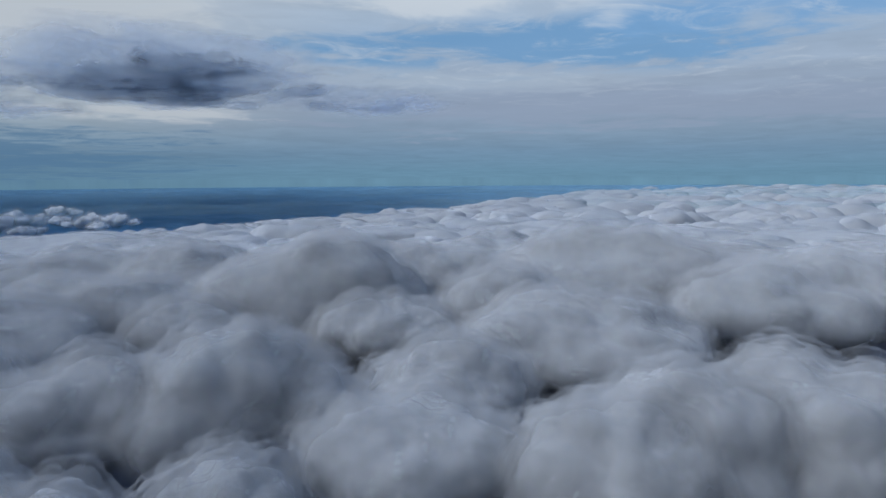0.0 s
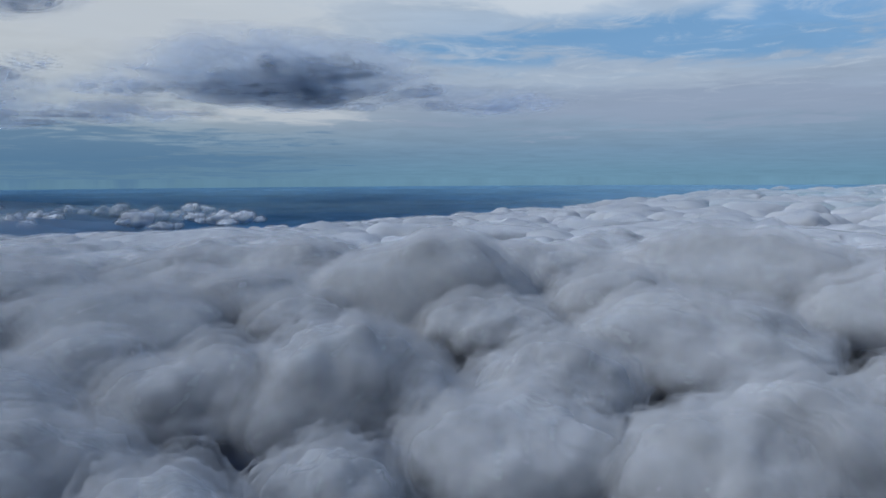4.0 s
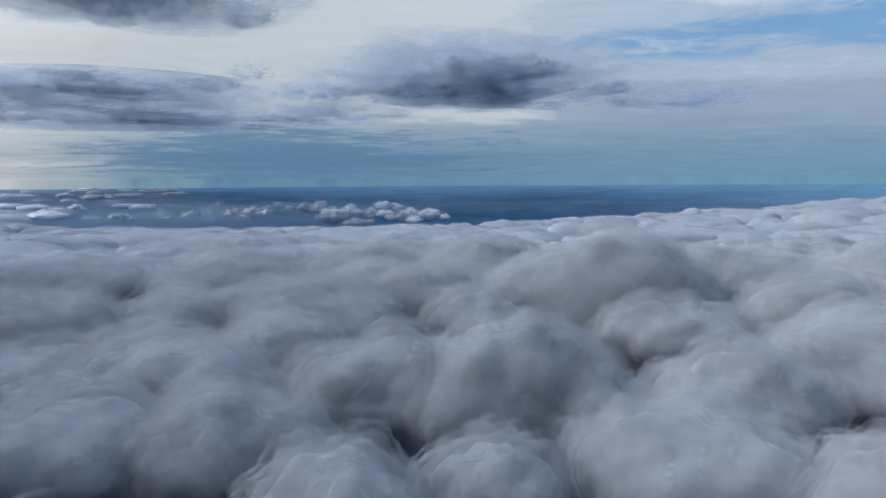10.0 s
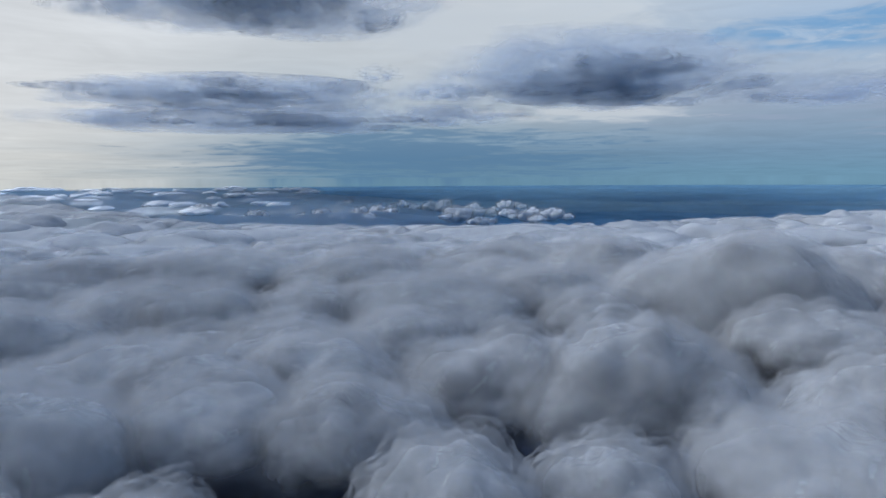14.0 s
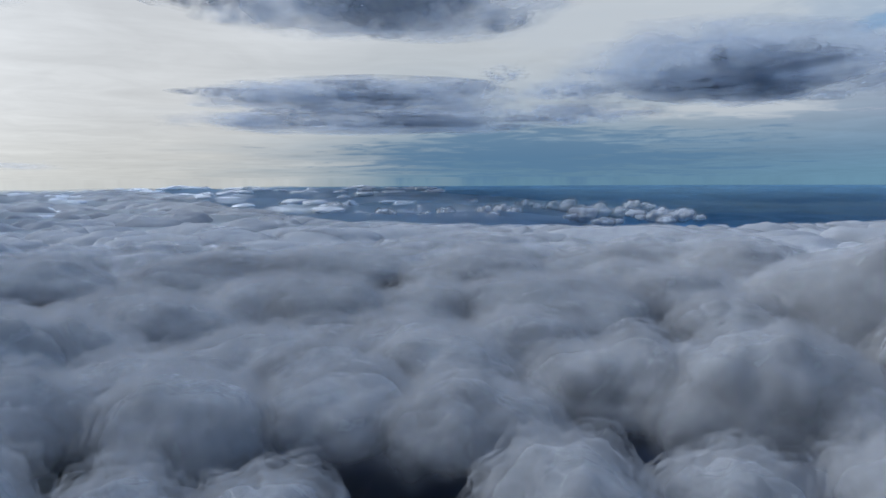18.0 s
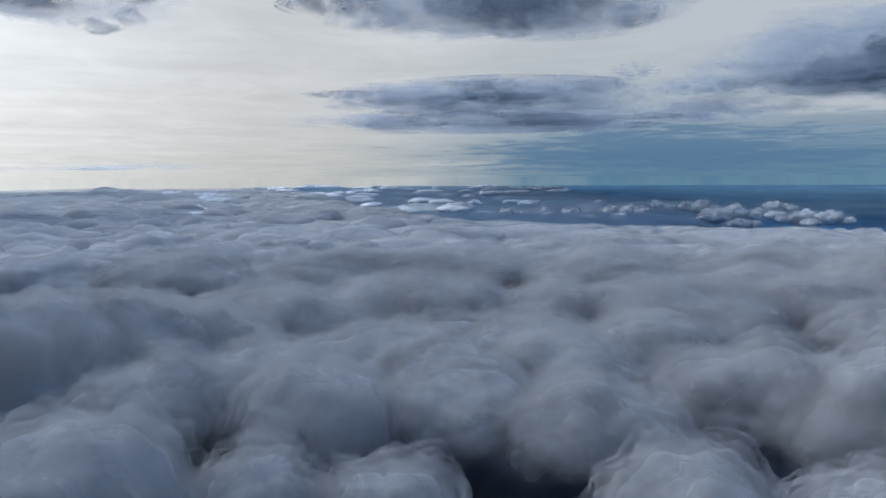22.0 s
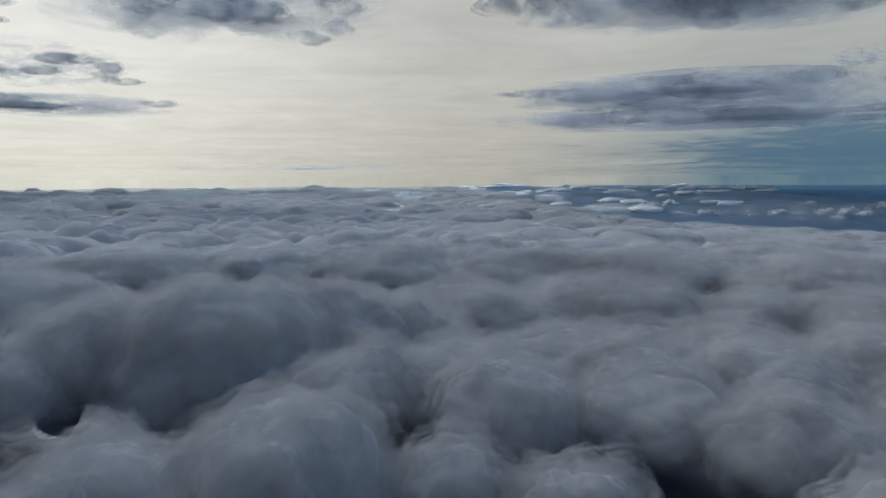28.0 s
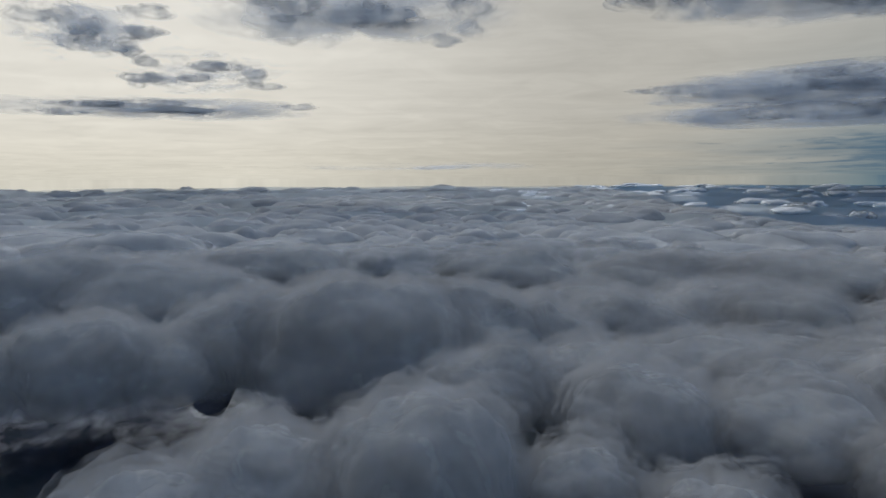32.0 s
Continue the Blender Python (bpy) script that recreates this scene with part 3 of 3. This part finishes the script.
# ---- small clouds adrift over the plain ----
tuft(34.2, 2497, 52, 80, 64, 40, 201)
tuft(31.3, 2177, 52, 61, 49, 40, 202)
tuft(28.6, 2350, 61, 42, 34, 31, 203)
tuft(32.4, 1778, 61, 53, 43, 31, 204)
tuft(40.3, 1919, 61, 40, 32, 31, 205)
tuft(38.8, 2049, 61, 41, 33, 31, 206)
tuft(36.7, 2375, 66, 29, 23, 26, 207)
tuft(45.6, 3303, 66, 56, 45, 26, 208)
tuft(52.0, 2180, 66, 66, 52, 26, 209)
tuft(48.3, 1711, 74, 24, 19, 18, 210)
tuft(45.2, 2000, 61, 42, 34, 31, 211)
tuft(43.4, 1779, 66, 34, 27, 26, 212)
tuft(41.6, 2483, 52, 45, 36, 40, 213)
tuft(49.2, 5926, 61, 148, 119, 31, 214)
tuft(51.7, 4782, 66, 125, 100, 26, 215)
tuft(61.5, 3562, 61, 75, 60, 31, 216)
tuft(63.7, 2493, 74, 37, 30, 18, 217)
tuft(55.7, 2428, 77, 17, 14, 15, 218)
tuft(53.0, 1911, 70, 38, 31, 22, 219)
tuft(26.5, 1821, 61, 55, 44, 31, 220)
tuft(24.9, 1755, 66, 44, 35, 26, 221)
tuft(47.5, 4354, 74, 35, 28, 18, 222)
tuft(54.9, 4255, 70, 128, 102, 22, 223)
tuft(57.8, 5830, 70, 204, 163, 22, 224)


# ---- dark flat clouds high above ----
def shade_cloud_material(density, albedo, wide):
    """Dense in the middle, torn and thin towards the rim."""
    m, g, p = material("shade_cloud")
    tex = g.tree.nodes.new("ShaderNodeTexCoord")
    u, v, w = g.xyz(tex.outputs["Generated"])
    u, v = g.math("MULTIPLY_ADD", u, 2.0, -1.0), g.math("MULTIPLY_ADD", v, 2.0, -1.0)
    rim = g.math("SQRT", g.math("ADD", g.math("MULTIPLY", u, u), g.math("MULTIPLY", v, v)))
    luck = g.tree.nodes.new("ShaderNodeObjectInfo").outputs["Random"]
    shift = g.join(g.math("MULTIPLY", luck, 9000.0), 0.0, g.math("MULTIPLY", luck, 4000.0))
    add = g.tree.nodes.new("ShaderNodeVectorMath")
    px, py, pz = g.xyz(p)
    size = 560.0 / max(wide, 90.0)
    g.put(add.inputs[0], g.join(g.math("MULTIPLY", px, size), g.math("MULTIPLY", py, size * 0.42), pz))
    g.put(add.inputs[1], shift)
    n = g.noise(add.outputs[0], 0.0085, 5, 0.55, 0.2)
    broad = g.noise(add.outputs[0], 0.0024, 4, 0.55, 0.4)
    ragged = g.math("ADD", g.math("MULTIPLY", g.math("SUBTRACT", n, 0.5), 2.0), g.math("MULTIPLY", g.math("SUBTRACT", broad, 0.5), 4.0))
    rim = g.math("ADD", rim, g.math("MULTIPLY", g.math("SUBTRACT", broad, 0.5), 2.6))
    rim = g.math("MAXIMUM", rim, 0.0)
    body = g.math("ADD", ragged, g.math("SUBTRACT", density, g.math("POWER", rim, 2.4)))
    alpha = g.math("MULTIPLY", g.step(body, -0.3, 1.0, 0.0, 0.74), g.step(rim, 0.4, 1.0, 1.0, 0.0))
    tint = g.mix(g.step(n, 0.3, 0.7), (albedo * 0.80, albedo * 0.92, albedo * 1.06, 1), (albedo, albedo * 1.06, albedo * 1.14, 1))
    t = g.tree.nodes.new("ShaderNodeBsdfTranslucent")
    g.put(t.inputs[0], tint)
    both = g.tree.nodes.new("ShaderNodeMixShader")
    both.inputs[0].default_value = 0.45
    g.tree.links.new(diffuse(g, tint), both.inputs[1])
    g.tree.links.new(t.outputs[0], both.inputs[2])
    finish(g, see_through(g, both.outputs[0], alpha))
    return m


def scud_material(name, thick):
    m, g, p = material(name)
    n = g.noise(p, 0.012, 4, 0.6, 0.5)
    tint = (0.45, 0.49, 0.54, 1)
    t = g.tree.nodes.new("ShaderNodeBsdfTranslucent")
    t.inputs[0].default_value = tint
    both = g.tree.nodes.new("ShaderNodeMixShader")
    both.inputs[0].default_value = 0.45
    g.tree.links.new(diffuse(g, tint), both.inputs[1])
    g.tree.links.new(t.outputs[0], both.inputs[2])
    finish(g, see_through(g, both.outputs[0], g.step(n, 0.36, 0.68, 0.0, thick)))
    return m


SCUD_IN, SCUD_OUT = scud_material("dense_scud", 0.42), scud_material("torn_scud", 0.22)


def flat_cloud(az, dist, z, wide, deep, thick, seed, density, albedo):
    rings, sides = 26, 96
    wide, deep = wide * 1.15, deep * 1.1
    q, s = np.meshgrid(np.linspace(0, 1, rings), np.linspace(0, 2 * np.pi, sides, endpoint=False), indexing="ij")
    x, y = np.cos(s) * q * wide, np.sin(s) * q * deep
    swell = domes(x + seed * 371, y + seed * 173, 260, seed, 0.3) + 0.5 * domes(x + seed * 71, y + seed * 53, 110, seed + 1, 0.3)
    body = np.sqrt(np.maximum(0, 1 - q ** 2))
    top, low = thick * body * (0.5 + 0.6 * swell), -thick * body * (0.15 + 0.3 * swell)
    verts = np.concatenate([np.stack([x, y, top], -1).reshape(-1, 3), np.stack([x, y, low], -1).reshape(-1, 3)])
    i, j = np.arange(rings - 1)[:, None] * sides, np.arange(sides)[None, :]
    k = (j + 1) % sides
    quads = np.stack([i + j, i + sides + j, i + sides + k, i + k], -1).reshape(-1, 4)
    quads = np.concatenate([quads, quads[:, ::-1] + rings * sides])
    ob = link_mesh("shade_cloud", verts, quads, shade_cloud_material(density, albedo, wide))
    a = radians(az)
    ob.matrix_basis = pose(-math.sin(a) * dist, math.cos(a) * dist, z, 0, 0, az)
    rng = np.random.default_rng(seed)
    ways, tri = BALLS[4]
    for k in range(0 if thick < 10 else 14 if wide > 300 else 4):
        s, q = rng.uniform(0, 2 * np.pi), rng.uniform(0.0, 0.8)
        at = np.array((math.cos(s) * q * wide, math.sin(s) * q * deep, rng.uniform(-0.2, 0.3) * thick))
        shape = cloud_shape(ways, seed * 40 + k, True, 1.8)
        big = (wide * rng.uniform(0.10, 0.26), deep * rng.uniform(0.10, 0.2), thick * rng.uniform(0.5, 0.9))
        for grow, mat in ((0.8, SCUD_IN), (1.0, SCUD_OUT)):
            link_mesh("cloud_lobe", ways * shape[:, None] * grow * big + at, tri, mat, ob)
    tagged(ob, "dark blue-grey flat cloud with torn edges high above", "cloud", "dark flat clouds above")
    return ob


flat_cloud(22.0, 3267, 560, 880, 1222, 60, 11, 1.0, 0.60)
flat_cloud(19.7, 3410, 550, 302, 1065, 40, 31, 0.5, 0.60)
flat_cloud(5.9, 3344, 490, 456, 708, 8, 32, 0.45, 0.68)
flat_cloud(32.8, 2952, 500, 323, 454, 8, 33, 0.4, 0.66)
flat_cloud(104.6, 2422, 590, 291, 564, 30, 23, 0.22, 0.7)
flat_cloud(49.2, 2835, 460, 666, 589, 34, 13, 1.05, 0.61)
flat_cloud(48.1, 3950, 450, 1109, 900, 28, 14, 1.05, 0.61)
flat_cloud(34.0, 3681, 470, 610, 931, 8, 34, 0.45, 0.64)
flat_cloud(47.7, 1821, 580, 517, 424, 60, 15, 0.8, 0.58)
flat_cloud(47.3, 1712, 560, 248, 312, 40, 16, 0.65, 0.47)
flat_cloud(85.2, 1933, 580, 414, 439, 50, 17, 0.65, 0.6)
flat_cloud(99.4, 3914, 510, 906, 579, 28, 18, 0.7, 0.58)
flat_cloud(96.8, 2873, 540, 339, 586, 30, 19, 0.36, 0.68)
flat_cloud(105.3, 2262, 580, 104, 301, 36, 20, 0.45, 0.64)
flat_cloud(38.6, 2597, 520, 106, 356, 9, 21, 0.25, 0.6)
flat_cloud(80.8, 3409, 212, 801, 1442, 6, 22, 0.15, 0.85)
